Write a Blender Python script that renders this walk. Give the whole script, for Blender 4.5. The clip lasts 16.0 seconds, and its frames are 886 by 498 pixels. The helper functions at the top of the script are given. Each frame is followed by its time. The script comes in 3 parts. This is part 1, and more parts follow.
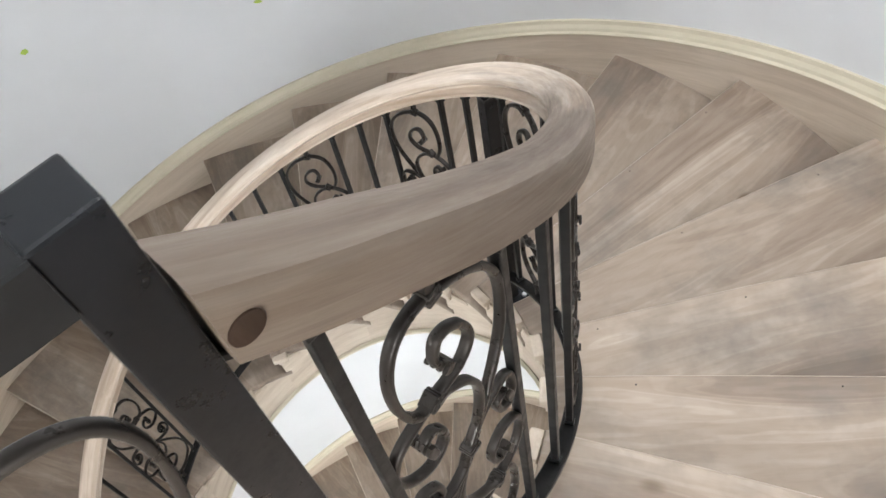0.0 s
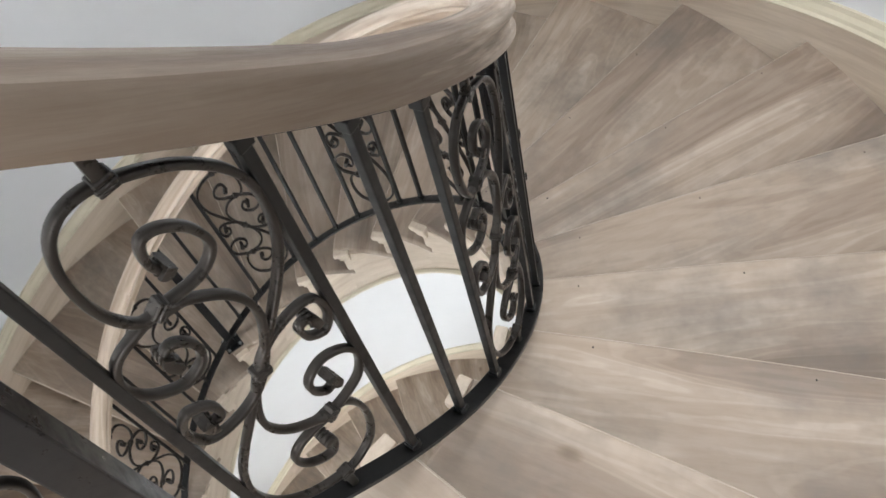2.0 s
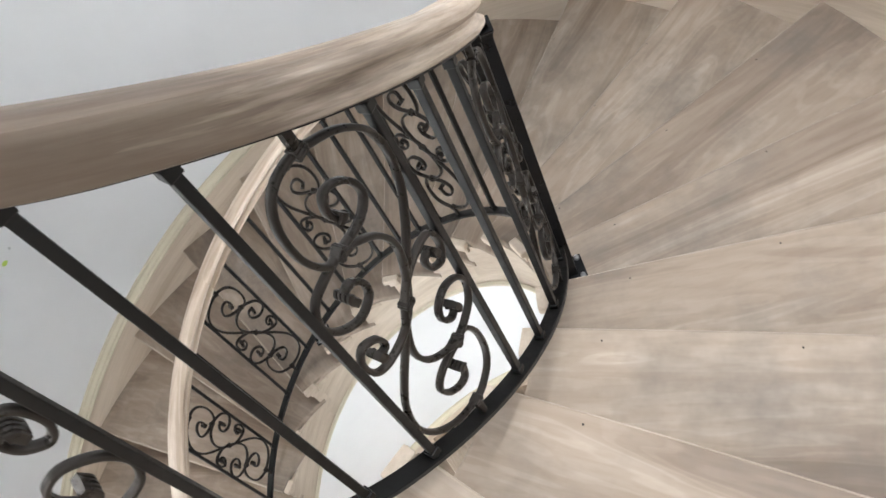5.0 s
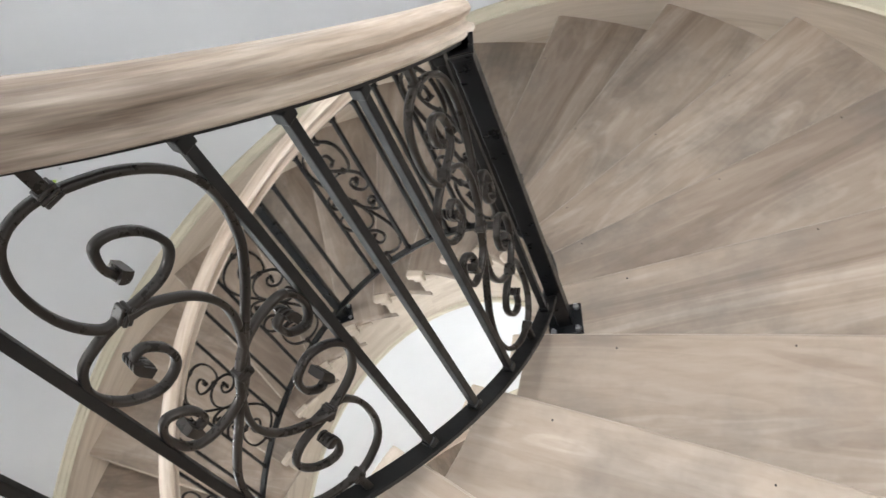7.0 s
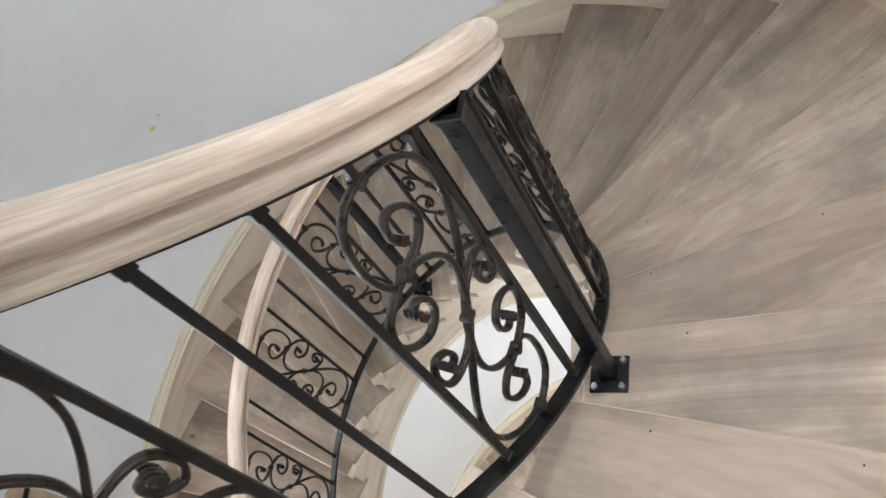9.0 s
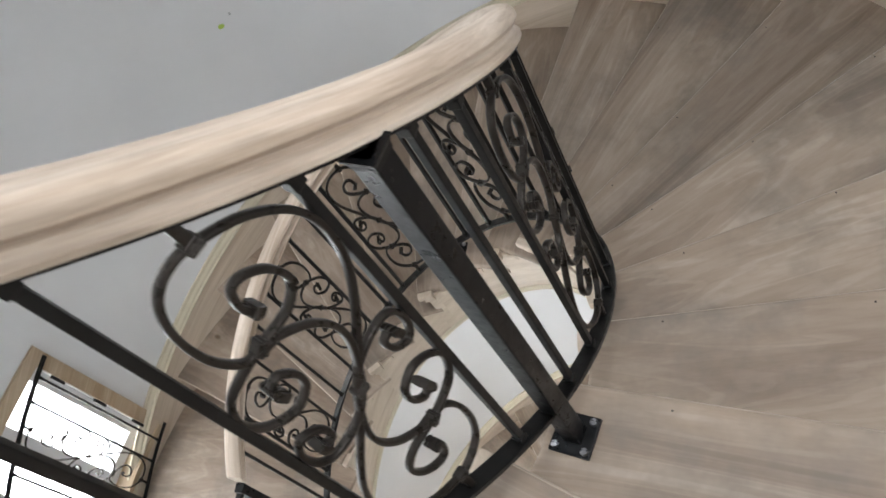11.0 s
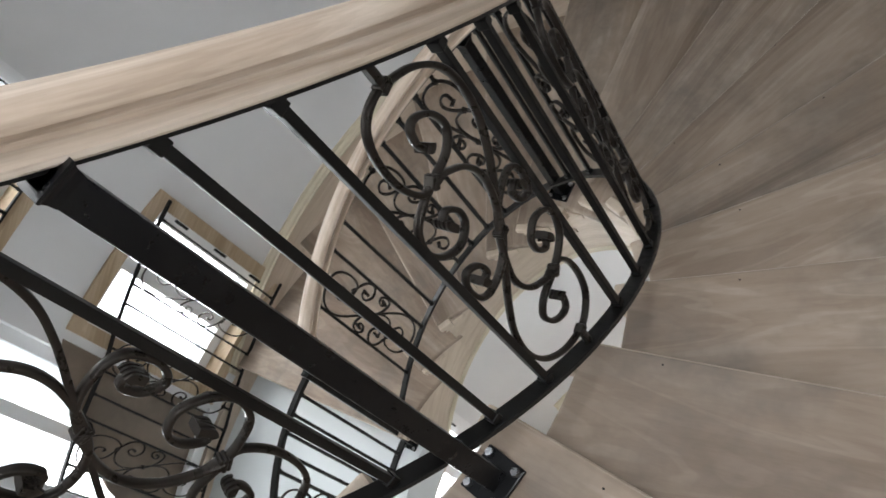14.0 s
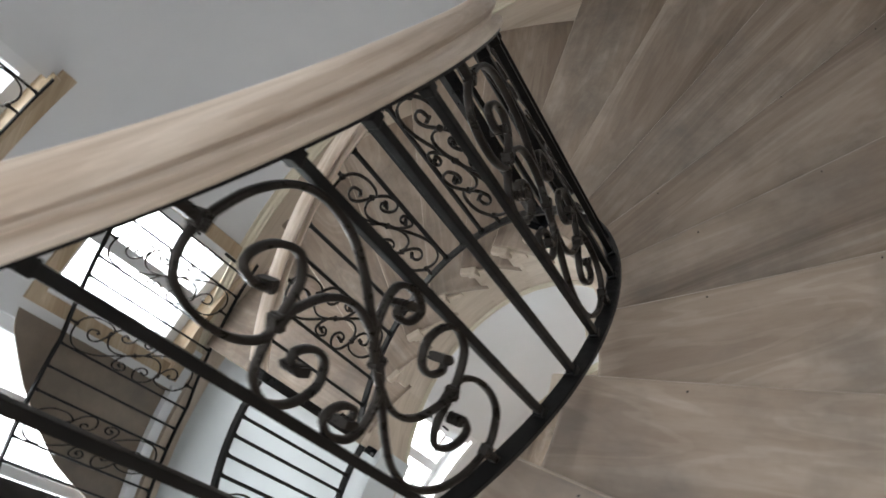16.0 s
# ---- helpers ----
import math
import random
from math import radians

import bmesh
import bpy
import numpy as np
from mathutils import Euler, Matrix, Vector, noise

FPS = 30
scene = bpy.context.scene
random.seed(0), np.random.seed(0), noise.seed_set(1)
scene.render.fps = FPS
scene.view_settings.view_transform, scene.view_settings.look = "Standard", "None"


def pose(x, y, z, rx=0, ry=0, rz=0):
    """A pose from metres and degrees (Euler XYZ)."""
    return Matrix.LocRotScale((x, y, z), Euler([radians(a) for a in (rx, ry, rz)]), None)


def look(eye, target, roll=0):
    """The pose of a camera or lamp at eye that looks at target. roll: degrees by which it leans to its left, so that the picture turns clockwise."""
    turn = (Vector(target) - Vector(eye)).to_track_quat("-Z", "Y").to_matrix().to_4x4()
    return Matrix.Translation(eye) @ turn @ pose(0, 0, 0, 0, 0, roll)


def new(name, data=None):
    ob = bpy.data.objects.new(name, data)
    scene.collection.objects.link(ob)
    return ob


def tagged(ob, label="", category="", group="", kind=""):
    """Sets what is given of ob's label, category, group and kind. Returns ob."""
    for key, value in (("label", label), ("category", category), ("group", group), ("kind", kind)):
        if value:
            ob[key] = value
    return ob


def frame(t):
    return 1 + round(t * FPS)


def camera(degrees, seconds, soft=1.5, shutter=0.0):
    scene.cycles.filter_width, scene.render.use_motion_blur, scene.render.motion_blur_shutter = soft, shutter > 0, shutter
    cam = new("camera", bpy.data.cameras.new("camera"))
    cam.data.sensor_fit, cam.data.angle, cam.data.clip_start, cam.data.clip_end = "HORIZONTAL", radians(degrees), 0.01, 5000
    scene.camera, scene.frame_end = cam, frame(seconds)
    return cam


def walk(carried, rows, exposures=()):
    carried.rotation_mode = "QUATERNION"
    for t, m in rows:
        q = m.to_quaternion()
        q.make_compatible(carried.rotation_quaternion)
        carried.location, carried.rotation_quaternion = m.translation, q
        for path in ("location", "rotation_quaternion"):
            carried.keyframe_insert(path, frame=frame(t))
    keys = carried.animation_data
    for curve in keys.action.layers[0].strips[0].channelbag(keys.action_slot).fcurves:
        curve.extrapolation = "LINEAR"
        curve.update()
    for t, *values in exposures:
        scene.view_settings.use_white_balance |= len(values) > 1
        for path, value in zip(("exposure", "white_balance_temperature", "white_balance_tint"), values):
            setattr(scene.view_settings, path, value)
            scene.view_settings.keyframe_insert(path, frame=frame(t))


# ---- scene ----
# ---------------------------------------------------------------- camera and its walk
cam = camera(54.4, 16.0, soft=1.5, shutter=0.5)
PATH = [
    (0.0, pose(1.305, -0.328, 1.501, 34.18, 7.40, 31.60)),
    (0.5, pose(1.299, -0.279, 1.484, 32.28, 8.16, 32.20)),
    (1.0, pose(1.349, -0.224, 1.491, 27.93, 8.28, 33.93)),
    (1.5, pose(1.422, -0.148, 1.400, 28.54, 8.13, 40.16)),
    (2.0, pose(1.553, -0.109, 1.351, 32.10, 9.49, 41.45)),
    (2.5, pose(1.586, -0.056, 1.347, 33.83, 12.17, 42.72)),
    (3.0, pose(1.556, 0.051, 1.318, 33.40, 13.35, 42.51)),
    (3.2, pose(1.567, 0.089, 1.340, 32.73, 14.81, 42.26)),
    (5.3, pose(1.650, 0.421, 1.103, 33.62, 17.31, 56.50)),
    (5.5, pose(1.623, 0.463, 1.102, 33.93, 17.24, 58.73)),
    (6.0, pose(1.550, 0.533, 1.067, 33.73, 17.90, 57.23)),
    (6.5, pose(1.538, 0.626, 1.019, 33.80, 17.13, 59.77)),
    (7.0, pose(1.575, 0.714, 0.921, 34.94, 17.28, 65.59)),
    (7.5, pose(1.547, 0.794, 0.918, 35.10, 19.04, 70.63)),
    (8.0, pose(1.456, 0.893, 0.893, 34.27, 21.00, 71.70)),
    (8.2, pose(1.430, 0.930, 0.879, 33.96, 21.53, 71.79)),
    (10.3, pose(1.135, 1.213, 0.688, 32.04, 22.56, 83.98)),
    (10.5, pose(1.110, 1.233, 0.685, 32.10, 22.50, 84.86)),
    (11.0, pose(1.058, 1.296, 0.624, 32.71, 21.46, 89.34)),
    (11.5, pose(1.003, 1.400, 0.524, 32.25, 21.23, 93.28)),
    (12.0, pose(0.943, 1.443, 0.503, 30.39, 23.99, 94.18)),
    (12.5, pose(0.857, 1.466, 0.515, 30.84, 25.93, 95.29)),
    (13.0, pose(0.766, 1.510, 0.422, 32.40, 25.46, 98.40)),
    (13.5, pose(0.701, 1.604, 0.333, 33.14, 24.98, 105.07)),
    (14.0, pose(0.673, 1.655, 0.327, 32.38, 26.80, 108.70)),
    (14.5, pose(0.570, 1.651, 0.325, 32.27, 27.27, 111.04)),
    (15.0, pose(0.499, 1.624, 0.323, 31.70, 27.46, 108.35)),
    (15.5, pose(0.437, 1.635, 0.297, 31.70, 26.20, 109.35)),
    (16.0, pose(0.323, 1.679, 0.190, 32.43, 24.61, 114.91)),
]
walk(cam, PATH, exposures=[(0.0, -0.08), (1.2, -0.32), (3.2, 0.06), (8.0, 0.10), (11.0, -0.20), (13.5, -0.44), (16.0, -0.52)])

# ---------------------------------------------------------------- world and light
world = bpy.data.worlds.new("world")
scene.world = world
world.use_nodes = True
wn = world.node_tree
sky = wn.nodes.new("ShaderNodeTexSky")
sky.sky_type, sky.sun_disc = "NISHITA", False
sky.sun_elevation, sky.sun_rotation = radians(40), radians(200)
wn.links.new(sky.outputs[0], wn.nodes["Background"].inputs[0])
wn.nodes["Background"].inputs[1].default_value = 0.10


def area_light(name, m, sx, sy, watts, colour):
    lamp = bpy.data.lights.new(name, "AREA")
    lamp.shape, lamp.size, lamp.size_y, lamp.energy, lamp.color = "RECTANGLE", sx, sy, watts, colour
    ob = new(name, lamp)
    ob.matrix_world = m
    return ob


# daylight of a skylight assumed over the shaft, out of view, and of the windows
area_light("skylight_daylight", look((0.90, 1.10, 5.30), (0.85, 1.00, 0.0)), 1.3, 1.3, 185, (0.95, 0.975, 1.0))
# three fill lamps in openings added out of view, to brighten treads and walls
area_light("side_window_daylight", look((1.25, 2.116, 1.05), (0.0, 0.0, -0.6)), 0.85, 1.2, 18, (0.96, 0.98, 1.0))
area_light("landing_window_daylight", look((-0.64, -2.40, 1.20), (0.7, 1.2, -0.2)), 0.72, 1.25, 32, (0.96, 0.98, 1.0))
area_light("landing_door_daylight", look((1.66, -1.84, 1.15), (-2.3, -0.8, 0.0)), 1.1, 1.7, 95, (0.95, 0.975, 1.0))
# the lower two are fill lamps in added windows, to brighten the lower shaft
for z, watts in ((-1.19, 24), (-2.91, 20), (-4.63, 170), (-6.35, 150)):
    area_light("window_daylight", look((-0.58, -2.44, z), (0.0, 0.0, z - 0.2)), 0.72, 0.85, watts, (0.95, 0.98, 1.0))
area_light("window_daylight", look((0.834, -2.31, -2.75), (0.0, 0.0, -3.0)), 1.2, 1.2, 40, (0.95, 0.98, 1.0))


# ---------------------------------------------------------------- materials
def material(name):
    m = bpy.data.materials.new(name)
    m.use_nodes = True
    return m, m.node_tree, m.node_tree.nodes["Principled BSDF"]


def node(tree, kind, **inputs):
    n = tree.nodes.new(kind)
    for key, value in inputs.items():
        n.inputs[key].default_value = value
    return n


def ramp(tree, source, stops):
    r = tree.nodes.new("ShaderNodeValToRGB")
    e = r.color_ramp.elements
    while len(e) < len(stops):
        e.new(0.5)
    for el, (p, c) in zip(e, stops):
        el.position, el.color = p, (*c, 1)
    tree.links.new(source, r.inputs[0])
    return r


def mix(tree, fac, a, b, mode="MIX"):
    n = tree.nodes.new("ShaderNodeMix")
    n.data_type, n.blend_type = "RGBA", mode
    for sock, v in ((n.inputs[0], fac), (n.inputs[6], a), (n.inputs[7], b)):
        if isinstance(v, (int, float)):
            sock.default_value = v
        elif isinstance(v, tuple):
            sock.default_value = (*v, 1)
        else:
            tree.links.new(v, sock)
    return n.outputs[2]


def bump(tree, height, strength, distance, bsdf):
    b = node(tree, "ShaderNodeBump", Strength=strength, Distance=distance)
    tree.links.new(height, b.inputs["Height"])
    tree.links.new(b.outputs[0], bsdf.inputs["Normal"])


def math_node(tree, op, a, b=None, c=None):
    n = tree.nodes.new("ShaderNodeMath")
    n.operation = op
    for sock, v in zip(n.inputs, (a, b, c)):
        if v is None:
            continue
        if isinstance(v, (int, float)):
            sock.default_value = v
        else:
            tree.links.new(v, sock)
    return n.outputs[0]


def wood(name, dark, mid, light, stain, along=(0.7, 4.5, 4.5), rough=0.62, boards=0.0, stain_amount=0.5, rings=0.25, knots=0.0, curved=False, grainy=0.35, dark_end=None):
    """Raw oak: grain along the local x axis (or round the shaft), cathedral figure, stains, knots and pores; each piece differs by its own random number."""
    m, t, p = material(name)
    co = t.nodes.new("ShaderNodeTexCoord")
    info = t.nodes.new("ShaderNodeObjectInfo")
    source = co.outputs["Object"]
    if curved:
        sep = t.nodes.new("ShaderNodeSeparateXYZ")
        t.links.new(source, sep.inputs[0])
        turn = math_node(t, "ARCTAN2", sep.outputs["Y"], sep.outputs["X"])
        radius = math_node(t, "SQRT", math_node(t, "ADD", math_node(t, "MULTIPLY", sep.outputs["X"], sep.outputs["X"]), math_node(t, "MULTIPLY", sep.outputs["Y"], sep.outputs["Y"])))
        com = t.nodes.new("ShaderNodeCombineXYZ")
        t.links.new(turn, com.inputs[0])
        t.links.new(radius, com.inputs[1])
        t.links.new(math_node(t, "MULTIPLY_ADD", turn, 0.777, sep.outputs["Z"]), com.inputs[2])
        source = com.outputs[0]
    offs = node(t, "ShaderNodeVectorMath")
    offs.operation = "MULTIPLY_ADD"
    t.links.new(info.outputs["Random"], offs.inputs[0])
    offs.inputs[1].default_value = (37.0, 19.0, 11.0)
    t.links.new(source, offs.inputs[2])
    mp = node(t, "ShaderNodeMapping")
    mp.inputs["Scale"].default_value = along
    t.links.new(offs.outputs[0], mp.inputs[0])
    figure = node(t, "ShaderNodeTexNoise", Scale=1.5, Detail=3.0, Roughness=0.45, Distortion=0.9)
    grain = node(t, "ShaderNodeTexNoise", Scale=12.0, Detail=5.0, Roughness=0.65, Distortion=0.2)
    pores = node(t, "ShaderNodeTexNoise", Scale=60.0, Detail=2.0, Roughness=0.6)
    blot = node(t, "ShaderNodeTexNoise", Scale=2.6, Detail=5.0, Roughness=0.68)
    for n in (figure, grain, pores):
        t.links.new(mp.outputs[0], n.inputs["Vector"])
    t.links.new(offs.outputs[0], blot.inputs["Vector"])
    col = ramp(t, figure.outputs[0], [(0.32, dark), (0.48, mid), (0.64, light)]).outputs[0]
    ringed = math_node(t, "SINE", math_node(t, "MULTIPLY", figure.outputs[0], 75.0))
    line = ramp(t, ringed, [(0.15, (0.66, 0.62, 0.58)), (0.75, (1, 1, 1))]).outputs[0]
    col = mix(t, rings, col, line, "MULTIPLY")
    fine = ramp(t, grain.outputs[0], [(0.36, (0.78, 0.75, 0.72)), (0.6, (1, 1, 1))]).outputs[0]
    col = mix(t, grainy, col, fine, "MULTIPLY")
    spots = ramp(t, blot.outputs[0], [(0.47, (0, 0, 0)), (0.70, (1, 1, 1))]).outputs[0]
    col = mix(t, math_node(t, "MULTIPLY", spots, stain_amount), col, stain)
    # darker towards the start of the turn round the shaft, broken up by noise
    if dark_end:
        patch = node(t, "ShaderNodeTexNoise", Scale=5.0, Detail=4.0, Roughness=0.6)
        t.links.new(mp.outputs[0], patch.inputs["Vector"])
        toned = math_node(t, "MULTIPLY", math_node(t, "MULTIPLY_ADD", patch.outputs[0], 0.9, math_node(t, "MULTIPLY_ADD", math_node(t, "LESS_THAN", turn, -0.5), 6.2832, turn)), 0.6)
        share_ = ramp(t, toned, [(0.50, (1, 1, 1)), (0.98, (0, 0, 0))]).outputs[0]
        col = mix(t, math_node(t, "MULTIPLY", share_, 0.92), col, dark_end, "MULTIPLY")
    if knots:
        km = node(t, "ShaderNodeMapping")
        km.inputs["Scale"].default_value = (2.2, 4.0, 4.0)
        t.links.new(offs.outputs[0], km.inputs[0])
        wob = node(t, "ShaderNodeTexVoronoi", Scale=1.0, Randomness=1.0)
        t.links.new(km.outputs[0], wob.inputs["Vector"])
        dist = math_node(t, "MULTIPLY_ADD", blot.outputs[0], 0.10, wob.outputs["Distance"])
        spot = ramp(t, dist, [(0.085, (1, 1, 1)), (0.135, (0, 0, 0))]).outputs[0]
        col = mix(t, math_node(t, "MULTIPLY", spot, knots), col, (0.17, 0.115, 0.075))
    if boards:
        sp = t.nodes.new("ShaderNodeSeparateXYZ")
        t.links.new(offs.outputs[0], sp.inputs[0])
        wh = node(t, "ShaderNodeTexWhiteNoise")
        wh.noise_dimensions = "1D"
        t.links.new(math_node(t, "FLOOR", math_node(t, "DIVIDE", sp.outputs["Y"], boards)), wh.inputs["W"])
        shade = ramp(t, wh.outputs["Value"], [(0.0, (0.86, 0.84, 0.82)), (1.0, (1.0, 1.0, 1.0))]).outputs[0]
        col = mix(t, 0.7, col, shade, "MULTIPLY")
    hue = ramp(t, info.outputs["Random"], [(0.0, (0.88, 0.87, 0.86)), (1.0, (1.0, 1.0, 1.0))]).outputs[0]
    col = mix(t, 1.0, col, hue, "MULTIPLY")
    t.links.new(col, p.inputs["Base Color"])
    r = ramp(t, grain.outputs[0], [(0.3, (rough + 0.1,) * 3), (0.7, (rough - 0.08,) * 3)])
    t.links.new(r.outputs[0], p.inputs["Roughness"])
    bump(t, pores.outputs[0], 0.12, 0.002, p)
    return m


def painted(name, colour, dirt, rough=0.6, amount=0.35, relief=0.06, size=3.0):
    m, t, p = material(name)
    co = t.nodes.new("ShaderNodeTexCoord")
    big = node(t, "ShaderNodeTexNoise", Scale=size, Detail=6.0, Roughness=0.65)
    fine = node(t, "ShaderNodeTexNoise", Scale=160.0, Detail=3.0, Roughness=0.6)
    for n in (big, fine):
        t.links.new(co.outputs["Object"], n.inputs["Vector"])
    f = ramp(t, big.outputs[0], [(0.40, (0, 0, 0)), (0.72, (amount,) * 3)])
    t.links.new(mix(t, f.outputs[0], colour, dirt), p.inputs["Base Color"])
    p.inputs["Roughness"].default_value = rough
    bump(t, fine.outputs[0], relief, 0.002, p)
    return m


def iron(name, colour, rough, metal):
    m, t, p = material(name)
    co = t.nodes.new("ShaderNodeTexCoord")
    n = node(t, "ShaderNodeTexNoise", Scale=34.0, Detail=5.0, Roughness=0.7)
    big = node(t, "ShaderNodeTexNoise", Scale=7.0, Detail=3.0)
    for q in (n, big):
        t.links.new(co.outputs["Object"], q.inputs["Vector"])
    c = ramp(t, big.outputs[0], [(0.35, tuple(v * 0.7 for v in colour)), (0.7, tuple(v * 1.45 for v in colour))])
    t.links.new(c.outputs[0], p.inputs["Base Color"])
    r = ramp(t, n.outputs[0], [(0.3, (rough - 0.1,) * 3), (0.75, (rough + 0.18,) * 3)])
    t.links.new(r.outputs[0], p.inputs["Roughness"])
    p.inputs["Metallic"].default_value = metal
    p.inputs["Specular IOR Level"].default_value = 0.25
    bump(t, n.outputs[0], 0.15, 0.001, p)
    return m


OAK_TREAD = wood("oak_tread", (0.285, 0.218, 0.166), (0.40, 0.318, 0.250), (0.49, 0.402, 0.325), (0.17, 0.145, 0.124), along=(0.55, 3.2, 3.2), boards=0.16, knots=0.95, stain_amount=0.72, grainy=0.5, rings=0.3)
# paler oak: the light a rounded nosing catches, put into its colour
OAK_LIT_EDGE = wood("oak_worn_edge", (0.44, 0.36, 0.28), (0.52, 0.43, 0.345), (0.58, 0.49, 0.40), (0.40, 0.33, 0.26), rough=0.5, stain_amount=0.25)
OAK_RAIL = wood("oak_rail", (0.52, 0.41, 0.315), (0.70, 0.585, 0.475), (0.79, 0.69, 0.59), (0.34, 0.255, 0.19), (1.2, 14.0, 14.0), rough=0.55, stain_amount=0.3, rings=0.15, curved=True, dark_end=(0.115, 0.088, 0.064))
OAK_RISER = wood("oak_riser", (0.28, 0.20, 0.142), (0.38, 0.29, 0.215), (0.45, 0.36, 0.275), (0.27, 0.22, 0.18), stain_amount=0.3)
STRING_WOOD = wood("string_wood", (0.56, 0.46, 0.36), (0.64, 0.54, 0.43), (0.70, 0.60, 0.49), (0.52, 0.43, 0.34), (1.0, 8.0, 8.0), rough=0.6, stain_amount=0.3, rings=0.1, curved=True)
TRIM = painted("primed_trim", (0.62, 0.56, 0.43), (0.46, 0.41, 0.29), 0.5, 0.5)
PLASTER = painted("white_plaster", (0.74, 0.75, 0.76), (0.62, 0.63, 0.64), 0.75, 0.4, 0.10, 1.2)
PLASTER_WARM = painted("lower_plaster", (0.80, 0.79, 0.76), (0.70, 0.68, 0.64), 0.7, 0.4, 0.08, 1.2)
IRON = iron("black_iron", (0.006, 0.0058, 0.0056), 0.38, 0.0)
IRON_SCROLL = iron("forged_iron", (0.027, 0.0225, 0.019), 0.30, 0.45)
IRON_POST = iron("post_paint", (0.004, 0.0043, 0.0052), 0.32, 0.0)
STEEL = iron("bright_steel", (0.45, 0.45, 0.46), 0.3, 1.0)
WHITE_PAINT = painted("white_gloss", (0.82, 0.83, 0.84), (0.74, 0.75, 0.76), 0.35, 0.2, 0.02)
SHEET = painted("protective_sheet", (0.66, 0.70, 0.71), (0.56, 0.60, 0.62), 0.5, 0.4, 0.03, 2.0)
DARK_WOOD = wood("dark_plug", (0.02, 0.012, 0.008), (0.035, 0.021, 0.014), (0.05, 0.03, 0.02), (0.018, 0.011, 0.008), rough=0.88)
DARK_WOOD.node_tree.nodes["Principled BSDF"].inputs["Specular IOR Level"].default_value = 0.1
GREEN = painted("green_paint", (0.42, 0.58, 0.10), (0.35, 0.5, 0.08), 0.5)
GREY_MARK = painted("grey_smear", (0.42, 0.44, 0.44), (0.36, 0.38, 0.38), 0.7)

# ---------------------------------------------------------------- mesh helpers


def part(name, bm, mat, parent=None, label="", smooth=False):
    me = bpy.data.meshes.new(name)
    bm.normal_update()
    bm.to_mesh(me)
    bm.free()
    me.materials.append(mat)
    if smooth:
        me.polygons.foreach_set("use_smooth", [True] * len(me.polygons))
    ob = new(name, me)
    ob.parent = parent
    if label:
        ob["label"] = label
    return ob


def share(ob, m, parent=None):
    """Another object on the same mesh, placed by m."""
    o = bpy.data.objects.new(ob.name.split(".")[0], ob.data)
    scene.collection.objects.link(o)
    o.parent, o.matrix_basis = parent, m
    return o


def box(bm, lo, hi, bevel=0.0):
    made = bmesh.ops.create_cube(bm, size=1.0)["verts"]
    for v in made:
        v.co = Vector([lo[i] + (v.co[i] + 0.5) * (hi[i] - lo[i]) for i in range(3)])
    if bevel:
        edges = list({e for v in made for e in v.link_edges})
        bmesh.ops.bevel(bm, geom=edges, offset=bevel, segments=2, affect="EDGES", profile=0.6)
    return bm


def loft(bm, rings, closed_section=True, caps=True):
    """Skin rings of equally many points."""
    vs = [[bm.verts.new(p) for p in ring] for ring in rings]
    n = len(rings[0])
    for a, b in zip(vs, vs[1:]):
        for i in range(n if closed_section else n - 1):
            j = (i + 1) % n
            bm.faces.new((a[i], a[j], b[j], b[i]))
    if caps and closed_section:
        bm.faces.new(tuple(reversed(vs[0])))
        bm.faces.new(tuple(vs[-1]))
    return bm


def polar(r, deg, z=0.0):
    return Vector((r * math.cos(radians(deg)), r * math.sin(radians(deg)), z))


def ring_sweep(profile, a0, a1, zfun, step=2.0):
    """A profile of (radius, height over zfun) swept round the shaft from a0 to a1 degrees. profile may also be a function of the angle."""
    bm = bmesh.new()
    n = max(2, int(math.ceil(abs(a1 - a0) / step)) + 1)
    rings = []
    for i in range(n):
        a = a0 + (a1 - a0) * i / (n - 1)
        pr = profile(a) if callable(profile) else profile
        rings.append([polar(r, a, zfun(a) + dz) for r, dz in pr])
    loft(bm, rings)
    bmesh.ops.recalc_face_normals(bm, faces=bm.faces)
    return bm


def smooth_line(points, per=5):
    """Catmull-Rom through the points."""
    pts = [Vector(p) for p in points]
    pts = [2 * pts[0] - pts[1]] + pts + [2 * pts[-1] - pts[-2]]
    out = []
    for i in range(1, len(pts) - 2):
        p0, p1, p2, p3 = pts[i - 1 : i + 3]
        for s in range(per):
            t = s / per
            out.append(0.5 * (2 * p1 + (p2 - p0) * t + (2 * p0 - 5 * p1 + 4 * p2 - p3) * t * t + (3 * p1 - p0 - 3 * p2 + p3) * t ** 3))
    out.append(pts[-2])
    return out


# ---------------------------------------------------------------- the plan of the stair
R_RAIL = 1.012      # centre line of the balustrade
R_STRING = 0.965    # face of the inner string
R_SKIRT = 2.328     # face of the skirting on the outer wall
R_WALL = 2.365
TURN, RISE, FIRST = 13.9, 0.1902, 30.2
SLOPE = -RISE / TURN
RAIL_H = 0.842
LAST = 16           # the tread before the landing
LANDING_A, LANDING_B = 259.5, 326.0
TOP_A = FIRST - 3 * TURN


# how far each step's edge leans from the radius, in degrees, at the string and at the wall
LEAN_AT = (-2, -1, 0, 1, 2, 3, 4, 5, 6, 8, 11, 16)
LEAN_IN = (0.5, 0.3, -0.4, -0.5, -0.8, -0.8, -0.9, -0.9, -0.8, -0.6, 0.0, 0.0)
LEAN_OUT = (-2.1, -2.1, -1.8, -1.9, -1.8, -0.8, -0.2, 0.6, 1.6, 1.7, 0.0, 0.0)


